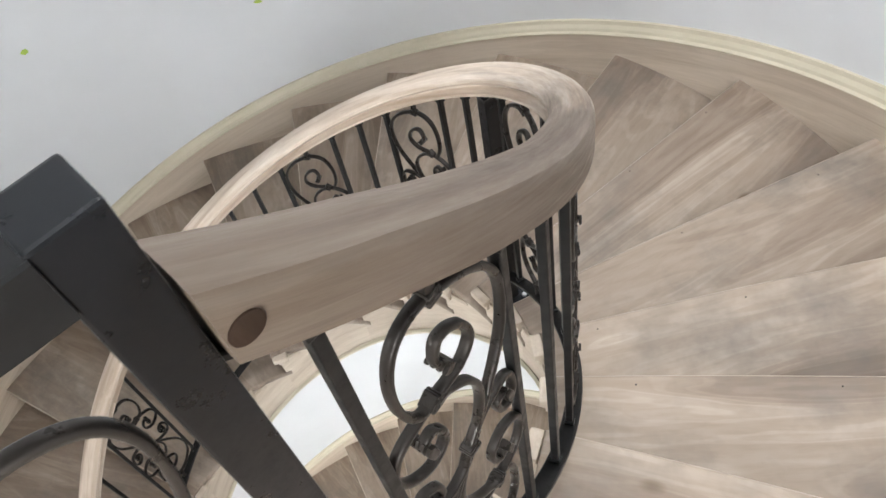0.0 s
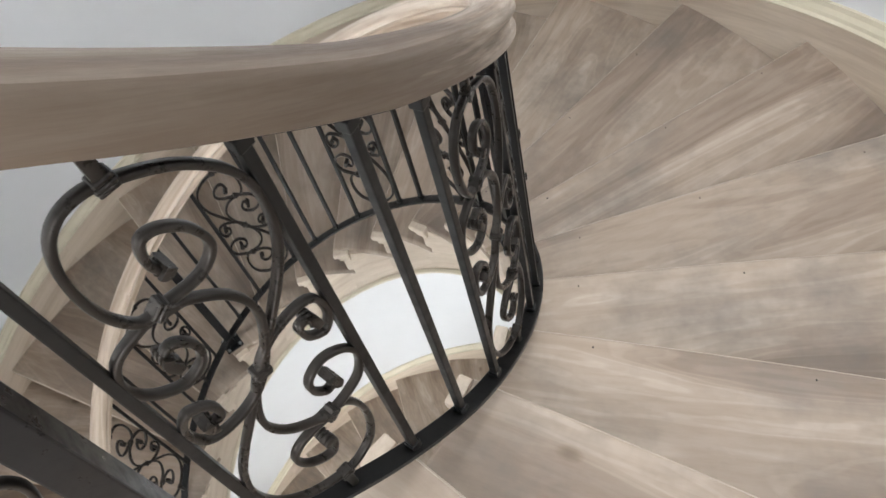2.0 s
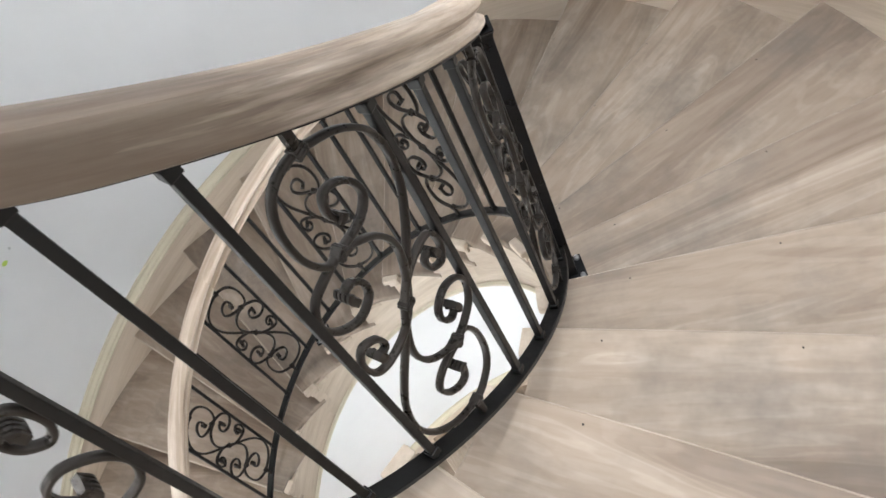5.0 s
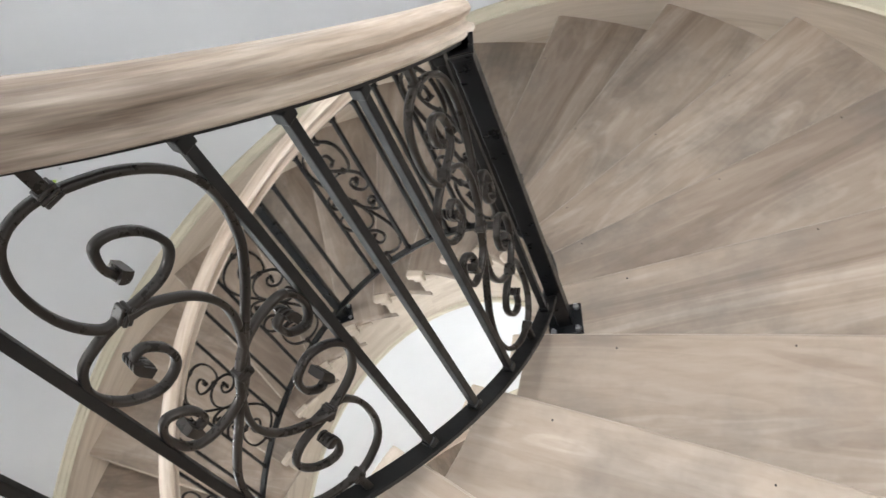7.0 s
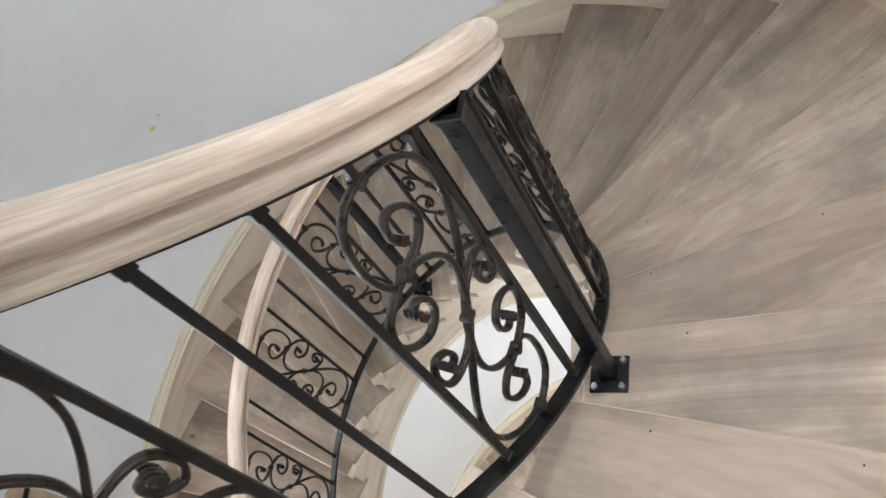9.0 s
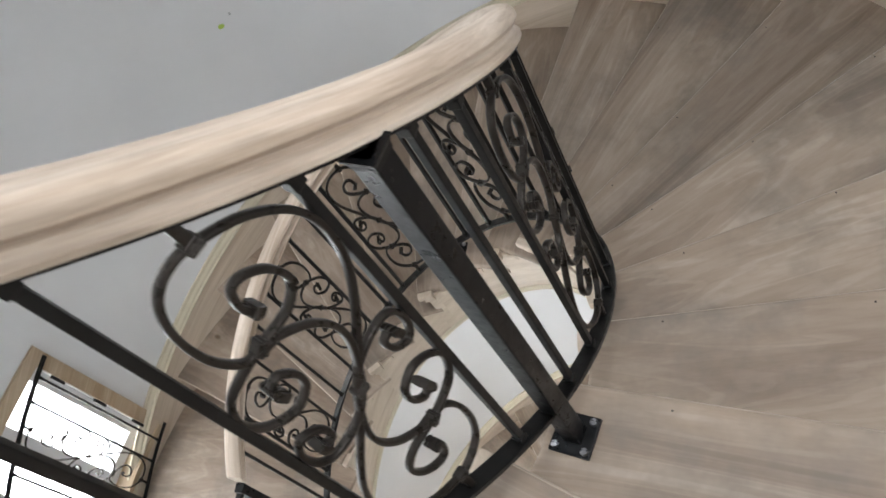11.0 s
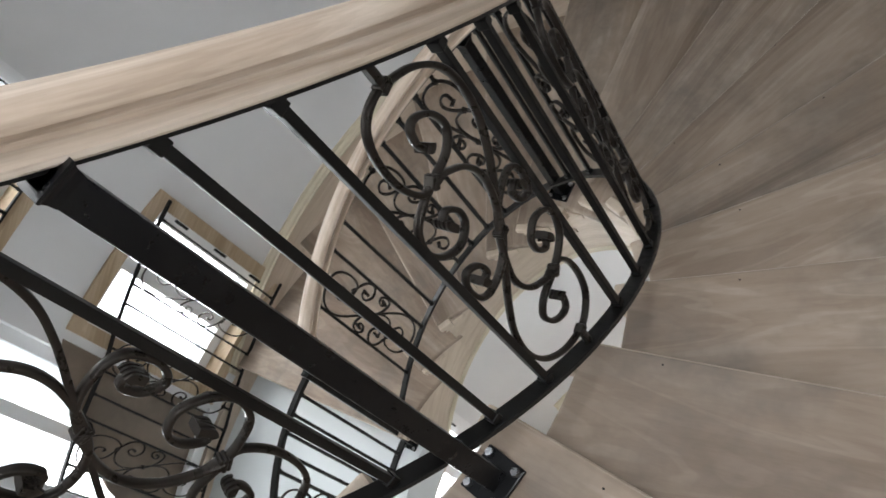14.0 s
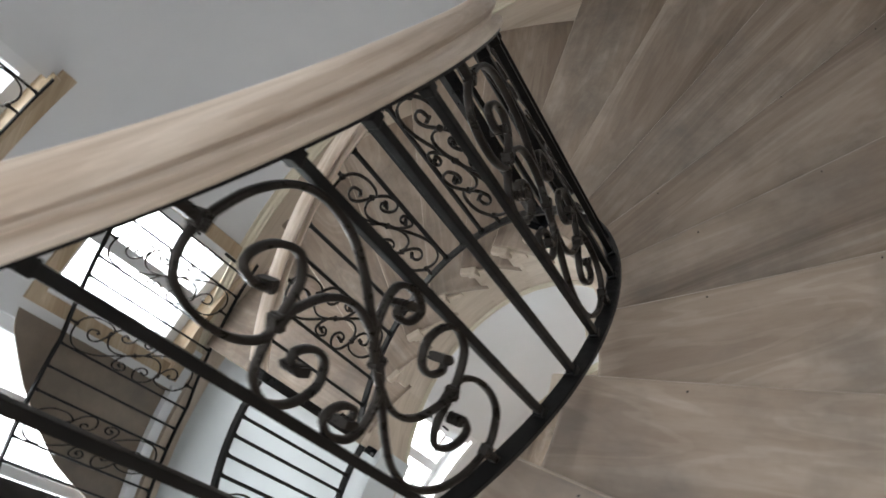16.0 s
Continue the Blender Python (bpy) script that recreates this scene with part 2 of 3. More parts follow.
def lean(n):
    return float(np.interp(n, LEAN_AT, LEAN_IN)), float(np.interp(n, LEAN_AT, LEAN_OUT))


def nosing(a):
    return -0.490 + SLOPE * (a - FIRST)


def foot_line(a):
    """Top of the bottom rail."""
    return 0.009 + SLOPE * a + float(np.interp(a, (-14, -4, 5, 14, 28, 60), (0.0092, 0.0119, 0.0, -0.0151, -0.0168, -0.0108)))


LANDING_Z = nosing(FIRST + (LAST + 1) * TURN)
TOP_Z = nosing(TOP_A)
FLOOR_Z = LANDING_Z - 20 * RISE


# ---------------------------------------------------------------- setting
def structure(name, bm, mat, label, smooth=False):
    return tagged(part(name, bm, mat, None, label, smooth), label, "", "", "structure")


WIN_A, WIN_B = 247.4, 265.0
# SIDE, DOOR and TOP openings are added, unseen, to hold fill lamps
SIDE_A, SIDE_B, SIDE_SILL, SIDE_HEAD = 47.0, 72.0, 0.40, 1.70
DOOR_A, DOOR_B, DOOR_HEAD = 297.0, 327.0, 2.16
EAST_A, EAST_B, EAST_SILL, EAST_HEAD = 269.5, 311.0, -3.50, -1.95
CEIL_Z = 5.40
SILL, HEAD = -3.42, -2.44
SILL_UP, HEAD_UP = -1.75, -0.68
UP_A = 244.8
TOP_SILL, TOP_HEAD = 0.50, 1.90
STACK = 1.72         # from one window of the stack to the next


def curved_block(r0, r1, a0, a1, z0, z1, step=1.5):
    return ring_sweep([(r0, z0), (r1, z0), (r1, z1), (r0, z1)], a0, a1, lambda a: 0.0, step)


WALL_OUT = R_WALL + 0.22
for nm, a0, a1, z0, z1 in (("wall_outer", DOOR_B - 360, SIDE_A, FLOOR_Z, CEIL_Z), ("wall_outer", WIN_B, EAST_A, FLOOR_Z, CEIL_Z),
                           ("wall_below_window", EAST_A, EAST_B, FLOOR_Z, EAST_SILL), ("wall_outer", EAST_B, DOOR_B, FLOOR_Z, TOP_Z - 0.29),
                           ("wall_above_window", EAST_A, EAST_B, EAST_HEAD, TOP_Z - 0.29), ("wall_outer", EAST_A, DOOR_A, TOP_Z - 0.29, CEIL_Z),
                           ("wall_below_door", DOOR_A, DOOR_B, TOP_Z - 0.29, TOP_Z), ("wall_above_door", DOOR_A, DOOR_B, DOOR_HEAD, CEIL_Z), ("wall_outer", SIDE_B, UP_A, FLOOR_Z, CEIL_Z), ("wall_below_window", UP_A, WIN_A, FLOOR_Z, SILL_UP), ("wall_between_windows", UP_A, WIN_A, HEAD_UP, TOP_SILL),
                           ("wall_below_window", SIDE_A, SIDE_B, FLOOR_Z, SIDE_SILL), ("wall_above_window", SIDE_A, SIDE_B, SIDE_HEAD, CEIL_Z), ("wall_below_window", WIN_A, WIN_B, FLOOR_Z, SILL - 2 * STACK),
                           ("wall_between_windows", WIN_A, WIN_B, HEAD - 2 * STACK, SILL - STACK), ("wall_between_windows", WIN_A, WIN_B, HEAD - STACK, SILL),
                           ("wall_between_windows", WIN_A, WIN_B, HEAD, SILL_UP), ("wall_between_windows", WIN_A, WIN_B, HEAD_UP, TOP_SILL), ("wall_above_window", UP_A, WIN_B, TOP_HEAD, CEIL_Z)):
    wall = structure(nm, curved_block(R_WALL, WALL_OUT, a0, a1, z0, z1), PLASTER, "smooth white plastered curved wall of the stair shaft")
    wall.data.polygons.foreach_set("use_smooth", [abs(p.normal.z) < 0.5 and len(p.vertices) == 4 for p in wall.data.polygons])
    wall.data.set_sharp_from_angle(angle=radians(30))

bm = bmesh.new()
box(bm, (-3.2, -3.2, FLOOR_Z - 0.2), (3.2, 3.2, FLOOR_Z))
structure("floor_ground", bm, OAK_TREAD, "pale oak floor of the ground storey")
structure("ceiling", ring_sweep([(1.5, 0), (2.6, 0), (2.6, 0.15), (1.5, 0.15)], 0, 360, lambda a: CEIL_Z, 4), PLASTER, "white plastered ceiling ring round the skylight")
# unseen slab, added to keep light from above off the far treads
structure("soffit_above", ring_sweep([(R_STRING, 0), (R_WALL - 0.003, 0), (R_WALL - 0.003, 0.2), (R_STRING, 0.2)], 95.0, 244.0, lambda a: 0.42, 3), PLASTER, "unseen white slab added overhead to shade the far treads")

# bright overcast outside the windows
m, t, p = material("outside_glow")
p.inputs["Base Color"].default_value = (0.8, 0.85, 0.9, 1)
p.inputs["Emission Color"].default_value = (0.93, 0.97, 1.0, 1)
p.inputs["Emission Strength"].default_value = 1.5
bm = bmesh.new()
box(bm, (-4.0, -4.9, -7.4), (4.5, -4.85, 3.0))
structure("backdrop", bm, m, "blank bright sky outside the stair windows")


def window(name, z0, z1, wa=None, wb=None, jamb=True, mat=None):
    """A curved window: oak casing on the wall face, white frame, mullions, panes, hinges."""
    wa, wb = wa or WIN_A, wb or WIN_B
    top = tagged(new(name), "bright stair window with pale oak casing and white frame", "", "", "structure")
    cw = 1.95
    f = R_WALL - 0.018
    for nm, a0, a1, b0, b1 in [c for c in (("casing", wa - cw, wb + cw, z1, z1 + 0.085), ("casing", wa - cw, wb + cw, z0 - 0.085, z0),
                               ("casing", wa - cw, wa, z0, z1), ("casing", wb, wb + cw, z0, z1)) if jamb or c[4] - c[3] < 0.2]:
        part(nm, curved_block(f, R_WALL + 0.03, a0, a1, b0, b1), mat or CASING, top, "" if mat else "pale raw oak casing")
    part("window_sill", curved_block(R_WALL - 0.05, R_WALL + 0.12, wa - 1.0, wb + 1.0, z0 - 0.012, z0 + 0.022), mat or CASING, top)
    g0, g1 = R_WALL + 0.07, R_WALL + 0.13
    for a0, a1, b0, b1 in ((wa, wa + 1.6, z0, z1), (wb - 1.6, wb, z0, z1), (wa + 1.6, wb - 1.6, z1 - 0.07, z1),
                           (wa + 1.6, wb - 1.6, z0 + 0.022, z0 + 0.09), (wa + 7.6, wa + 9.4, z0 + 0.09, z1 - 0.07), (wa + 15.0, wa + 16.8, z0 + 0.09, z1 - 0.07)):
        part("window_frame", curved_block(g0, g1, a0, a1, b0, b1), WHITE_PAINT, top)
    for a0, a1 in ((wa + 1.6, wa + 7.6), (wa + 9.4, wa + 15.0), (wa + 16.8, wb - 1.6)):
        pane = part("pane", curved_block(g0 + 0.025, g0 + 0.031, a0, a1, z0 + 0.09, z1 - 0.07), GLASS, top)
        pane.visible_shadow = False
    for k in (0.16, 0.5, 0.84) if jamb else ():
        b = bmesh.new()
        box(b, (-0.012, -0.009, -0.045), (0.012, 0.009, 0.045), 0.003)
        h = part("hinge", b, IRON_POST, top, "small black hinge")
        h.matrix_basis = Matrix.Translation(polar(R_WALL - 0.02, wa + 0.3, z0 + k * (z1 - z0))) @ pose(0, 0, 0, 0, 0, wa)
    return top


m, t, p = material("window_glass")
p.inputs["Base Color"].default_value = (1, 1, 1, 1)
p.inputs["Roughness"].default_value = 0.02
p.inputs["Transmission Weight"].default_value = 1.0
p.inputs["IOR"].default_value = 1.45
GLASS = m
CASING = wood("casing_oak", (0.40, 0.29, 0.18), (0.54, 0.42, 0.28), (0.62, 0.50, 0.36), (0.36, 0.28, 0.18), (1.0, 6.0, 6.0), stain_amount=0.25, curved=True)
window("window_1", SILL, HEAD)
window("window_2", SILL_UP, HEAD_UP, UP_A, WIN_B, False)
# side window added out of view round its fill lamp
window("window_5", SIDE_SILL, SIDE_HEAD, SIDE_A, SIDE_B)
window("window_6", EAST_SILL, EAST_HEAD, EAST_A, EAST_B, False, WHITE_PAINT)
# two openings of the upper landing, added unseen round their fill lamps
window("window_8", TOP_SILL, TOP_HEAD, UP_A, WIN_B)
window("window_7", TOP_Z + 0.01, DOOR_HEAD, DOOR_A, DOOR_B)
# two lower windows added for the fill lamps of the lower shaft
window("window_3", SILL - STACK, HEAD - STACK, mat=WHITE_PAINT)
window("window_4", SILL - 2 * STACK, HEAD - 2 * STACK, mat=WHITE_PAINT)

# dark brown patch beside the window, cut off by a curved edge
BROWN_PATCH = painted("brown_stone", (0.15, 0.115, 0.085), (0.28, 0.215, 0.155), 0.45, 0.8, 0.05, 2.2)
b = bmesh.new()
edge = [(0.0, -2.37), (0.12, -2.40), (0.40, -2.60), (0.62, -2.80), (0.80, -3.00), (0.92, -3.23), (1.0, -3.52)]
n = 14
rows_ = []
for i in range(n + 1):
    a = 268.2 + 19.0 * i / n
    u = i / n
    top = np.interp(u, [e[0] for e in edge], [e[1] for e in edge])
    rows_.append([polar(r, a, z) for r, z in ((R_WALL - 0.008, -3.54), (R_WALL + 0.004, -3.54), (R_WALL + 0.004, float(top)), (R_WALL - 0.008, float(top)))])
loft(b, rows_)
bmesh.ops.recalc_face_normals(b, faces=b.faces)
structure("wall_facing", b, BROWN_PATCH, "dark brown patch on the wall beside the window")

# ---------------------------------------------------------------- stair flights
stair = tagged(new("staircase"), "curved stair of raw pale oak treads with closed risers", "staircase")
stair_low = tagged(new("staircase"), "lower flight of raw oak treads winding down the shaft", "staircase")


def tread_mesh(turn, name, back=1.6, front=(0.0, 0.0), rear=(0.0, 0.0)):
    """A winder: its front edge lies along the local x axis; it goes back by turn degrees, with a rounded nosing and a returned inner end."""
    b = bmesh.new()
    th, r0, r1 = 0.034, R_STRING - 0.006, R_SKIRT + 0.012
    n = 7
    over = 0.024
    rings = []
    for i in range(n):
        s = i / (n - 1)
        ring = []
        for j in range(5):
            fa, ra = front[0] + (front[1] - front[0]) * s, rear[0] + (rear[1] - rear[0]) * s - turn - back
            a = radians(fa + (ra - fa) * j / 4)
            r = r0 + (r1 - r0) * s
            x, y = r * math.cos(a), r * math.sin(a)
            if j == 0:
                x, y = x - over * math.sin(a), y + over * math.cos(a)
            ring.append(Vector((x, y, 0)))
        rings.append(ring)
    grid_top = [[b.verts.new(p) for p in ring] for ring in rings]
    grid_bot = [[b.verts.new(p - Vector((0, 0, th))) for p in ring] for ring in rings]
    for i in range(n - 1):
        for j in range(4):
            b.faces.new((grid_top[i][j], grid_top[i][j + 1], grid_top[i + 1][j + 1], grid_top[i + 1][j]))
            b.faces.new((grid_bot[i][j], grid_bot[i + 1][j], grid_bot[i + 1][j + 1], grid_bot[i][j + 1]))
    for i in range(n - 1):
        b.faces.new((grid_top[i][0], grid_top[i + 1][0], grid_bot[i + 1][0], grid_bot[i][0]))
        b.faces.new((grid_top[i][4], grid_bot[i][4], grid_bot[i + 1][4], grid_top[i + 1][4]))
    for i in (0, n - 1):
        for j in range(4):
            q = (grid_top[i][j], grid_bot[i][j], grid_bot[i][j + 1], grid_top[i][j + 1])
            b.faces.new(q if i == 0 else tuple(reversed(q)))
    b.normal_update()
    front = [e for e in b.edges if all(v in [g[0] for g in grid_top] or v in [g[0] for g in grid_bot] for v in e.verts) and abs(e.verts[0].co.z - e.verts[1].co.z) < 1e-6]
    end = [e for e in b.edges if all(v in grid_top[0] or v in grid_bot[0] for v in e.verts) and abs(e.verts[0].co.z - e.verts[1].co.z) < 1e-6]
    bmesh.ops.bevel(b, geom=list(set(front + end)), offset=0.012, segments=3, affect="EDGES", profile=0.5, clamp_overlap=True)
    bmesh.ops.recalc_face_normals(b, faces=b.faces)
    # upward bevel faces get the paler colour, as if catching light
    toned = [abs(f.normal.z) < 0.93 and f.normal.z > 0.2 and max(math.hypot(q.co.x, q.co.y) for q in f.verts) > r0 + 0.05 for f in b.faces]
    ob = part(name, b, OAK_TREAD)
    ob.data.materials.append(OAK_LIT_EDGE)
    ob.data.polygons.foreach_set("material_index", [int(w) for w in toned])
    ob.data.set_sharp_from_angle(angle=radians(50))
    return ob


def riser_mesh():
    b = bmesh.new()
    box(b, (R_STRING + 0.01, -0.024, -RISE + 0.001), (R_SKIRT + 0.005, -0.006, -0.034))
    return part("riser", b, OAK_RISER)


def bracket_mesh():
    """The end of a nosing that returns past the string, with the notched block under it."""
    b = bmesh.new()
    box(b, (R_STRING - 0.040, -0.052, -0.033), (R_STRING - 0.007, 0.021, -0.001), 0.007)
    box(b, (R_STRING - 0.026, -0.046, -0.072), (R_STRING + 0.004, 0.004, -0.034), 0.003)
    box(b, (R_STRING - 0.014, -0.120, -0.064), (R_STRING + 0.004, -0.047, -0.036), 0.003)
    return part("bracket", b, STRING_WOOD)


def scotia_mesh():
    b = bmesh.new()
    pts = [(0.0, -0.034), (0.020, -0.034), (0.016, -0.042), (0.006, -0.050), (0.0, -0.056)]
    loft(b, [[Vector((r, y - 0.006, z)) for y, z in pts] for r in (R_STRING - 0.01, R_SKIRT)])
    bmesh.ops.recalc_face_normals(b, faces=b.faces)
    return part("scotia", b, OAK_RISER)


def nail_mesh():
    b = bmesh.new()
    bmesh.ops.create_cone(b, cap_ends=True, segments=8, radius1=0.0024, radius2=0.002, depth=0.0016)
    return part("nail", b, IRON)


models = [tread_mesh(TURN, "tread"), riser_mesh(), scotia_mesh(), bracket_mesh()]


def place_step(a, z, parent, use, tilt=(0.0, 0.0)):
    """The tread turns about the shaft; what stands under its edge follows the edge's lean."""
    mm = Matrix.Translation((0, 0, z)) @ pose(0, 0, 0, 0, 0, a)
    p0, p1 = polar(R_STRING, tilt[0]), polar(R_SKIRT, tilt[1])
    under = mm @ Matrix.Translation(p0) @ pose(0, 0, 0, 0, 0, math.degrees(math.atan2(p1.y - p0.y, p1.x - p0.x))) @ Matrix.Translation((-R_STRING, 0, 0))
    for ob in use:
        share(ob, mm if ob.name.startswith("tread") else under, parent)
    return under


edges = {}
for n in range(-2, LAST):
    own = tread_mesh(TURN, "tread", 1.6, lean(n), lean(n - 1))
    edges[n] = place_step(FIRST + n * TURN, nosing(FIRST + n * TURN), stair, [own] + models[1:], lean(n))
    bpy.data.objects.remove(own)
nail = nail_mesh()
chance = random.Random(7)
for n in range(0, 9):
    for r in (1.19, 1.62, 2.05):
        share(nail, edges[n] @ Matrix.Translation((r + chance.uniform(-0.08, 0.08), 0.002 - chance.uniform(0.0, 0.02), 0.0007)), stair)
bpy.data.objects.remove(nail)
last_tread = tread_mesh(LANDING_A - (FIRST + (LAST - 1) * TURN), "tread")
place_step(LANDING_A, nosing(FIRST + LAST * TURN), stair, [last_tread] + models[1:])
for n in range(20):
    a = LANDING_B + n * TURN
    place_step(a, LANDING_Z - n * RISE, stair_low, models if n else models[1:])
for ob in models + [last_tread]:
    bpy.data.objects.remove(ob)

structure("landing_top", ring_sweep([(R_STRING - 0.03, -0.30), (R_SKIRT + 0.01, -0.30), (R_SKIRT + 0.01, 0), (R_STRING - 0.03, 0)], 238.0 - 360, TOP_A + 1.4, lambda a: TOP_Z, 3), OAK_TREAD,
          "raw oak floor of the upper landing")
structure("landing_lower", ring_sweep([(R_STRING - 0.03, -0.30), (R_SKIRT + 0.01, -0.30), (R_SKIRT + 0.01, -0.004), (R_STRING - 0.03, -0.004)], LANDING_A - 1.5, LANDING_B + 1.4, lambda a: LANDING_Z, 3), SHEET,
          "landing floor under a pale protective sheet")


def flight_trim(parent, a0, a1, line, steps):
    ang = lambda pr: ring_sweep(pr, a0, a1, line, 2.0)
    deep = -0.40
    strings = []
    for aa, ab, zt in steps:
        n = max(2, int((ab - aa) / 2.0) + 1)
        bm = bmesh.new()
        loft(bm, [[polar(r, aa + (ab - aa) * k / n, z) for r, z in ((R_STRING, line(aa + (ab - aa) * k / n) + deep), (R_STRING + 0.035, line(aa + (ab - aa) * k / n) + deep), (R_STRING + 0.035, zt), (R_STRING, zt))] for k in range(n + 1)])
        bmesh.ops.recalc_face_normals(bm, faces=bm.faces)
        strings.append(part("string", bm, STRING_WOOD, parent, "" if strings else "pale inner string cut to the steps"))
    s = strings[0]
    part("string_moulding", ang([(R_STRING - 0.012, -0.415), (R_STRING + 0.035, -0.415), (R_STRING + 0.035, -0.40), (R_STRING, -0.392), (R_STRING - 0.006, -0.385), (R_STRING - 0.016, -0.395)]), TRIM, s)
    part("soffit", ang([(R_STRING + 0.036, -0.40), (R_WALL - 0.002, -0.40), (R_WALL - 0.002, -0.37), (R_STRING + 0.036, -0.37)]), PLASTER_WARM, parent, "white plastered soffit")
    k = part("skirting", ang([(R_SKIRT, -0.30), (R_WALL, -0.30), (R_WALL, SKIRT_H), (R_SKIRT, SKIRT_H)]), STRING_WOOD, parent, "pale oak skirting")
    part("skirting_moulding", ang([(R_SKIRT - 0.004, SKIRT_H - 0.002), (R_WALL, SKIRT_H - 0.002), (R_WALL, SKIRT_H + 0.058), (R_WALL - 0.012, SKIRT_H + 0.058), (R_WALL - 0.016, SKIRT_H + 0.040), (R_WALL - 0.028, SKIRT_H + 0.026), (R_WALL - 0.032, SKIRT_H + 0.012), (R_SKIRT - 0.010, SKIRT_H + 0.008)]), TRIM, k, "cream primed moulding")


SKIRT_H = 0.115
flight_trim(stair, TOP_A, LANDING_A + 2, nosing, [(FIRST + (n - 1) * TURN + lean(n - 1)[0], FIRST + n * TURN + lean(n)[0], nosing(FIRST + n * TURN) - 0.034) for n in range(-2, LAST)]
            + [(FIRST + (LAST - 1) * TURN, LANDING_A, nosing(FIRST + LAST * TURN) - 0.034)])
flight_trim(stair_low, LANDING_B, LANDING_B + 19 * TURN, lambda a: LANDING_Z + SLOPE * (a - LANDING_B), [(LANDING_B + (n - 1) * TURN, LANDING_B + n * TURN, LANDING_Z - n * RISE - 0.034) for n in range(1, 20)])
level = lambda z: (lambda a: z)
part("skirting", ring_sweep([(R_SKIRT, -0.2), (R_WALL, -0.2), (R_WALL, 0.13), (R_SKIRT, 0.13)], LANDING_A + 2, LANDING_B, level(LANDING_Z), 2), STRING_WOOD, stair_low)
part("string", ring_sweep([(R_STRING, -0.36), (R_STRING + 0.035, -0.36), (R_STRING + 0.035, -0.03), (R_STRING, -0.03)], LANDING_A + 2, LANDING_B, level(LANDING_Z), 2), STRING_WOOD, stair_low)

# ---------------------------------------------------------------- ironwork
# the scroll panel, in parts of its bay: across from bar to bar, and up from foot rail to hand rail
SPINE = [(0.35, 0.707), (0.25, 0.690), (0.175, 0.728), (0.175, 0.800), (0.25, 0.870), (0.40, 0.925), (0.54, 0.948), (0.74, 0.958), (0.90, 0.934), (0.965, 0.875), (0.93, 0.790), (0.83, 0.708), (0.68, 0.612), (0.5, 0.5)]
SPINE = SPINE + [(1 - u, 1 - v) for u, v in reversed(SPINE[:-1])]
SCROLL = [(0.49, 0.795), (0.455, 0.782), (0.43, 0.800), (0.465, 0.838), (0.547, 0.854), (0.64, 0.845), (0.67, 0.807), (0.56, 0.755), (0.35, 0.707), (0.20, 0.667), (0.074, 0.62), (0.02, 0.562), (0.08, 0.530),
          (0.214, 0.533), (0.335, 0.575), (0.355, 0.614), (0.29, 0.630), (0.22, 0.605), (0.245, 0.585)]
HOOK = [(0.35, 0.707), (0.464, 0.712), (0.594, 0.701), (0.659, 0.663), (0.635, 0.600), (0.515, 0.501), (0.371, 0.428), (0.187, 0.377), (0.075, 0.369), (0.046, 0.412), (0.109, 0.456), (0.205, 0.458), (0.225, 0.428), (0.155, 0.409), (0.135, 0.425)]
turned = lambda line: [(1 - u, 1 - v) for u, v in line]
SCROLLS = [SPINE, SCROLL, turned(SCROLL), HOOK, turned(HOOK)]
COLLARS = [(0.35, 0.707), (0.65, 0.293), (0.5, 0.5)]
RAISE = 0.012       # the scrolls sit a little above the middle of the bay


def bay_point(R, a0, a1, foot, height, u, v, dr=0.0):
    a = a0 + (a1 - a0) * u
    return polar(R + dr, a, foot(a) + height * (v + RAISE * min(1.0, 10 * v, 10 * (1 - v))))


def ribbon(bm, line, width, thick, flare=False):
    """A flat bar along a line of points on the shaft's round: its width lies across the round, its thickness along it."""
    rings = []
    n = len(line)
    for i, q in enumerate(line):
        d = (line[min(i + 1, n - 1)] - line[max(i - 1, 0)]).normalized()
        out = Vector((q.x, q.y, 0)).normalized()
        side = d.cross(out).normalized()
        ends = max(0.0, 1.0 - min(i, n - 1 - i) / 5.0) if flare else 0.0
        taper, w_ = 1.0 + 0.5 * ends, width * (1.0 + 0.75 * ends)
        rings.append([q + out * (w_ / 2 * x) + side * (thick / 2 * y) * taper for x, y in ((-1, -0.6), (-0.7, -1), (0.7, -1), (1, -0.6), (1, 0.6), (0.7, 1), (-0.7, 1), (-1, 0.6))])
    loft(bm, rings)


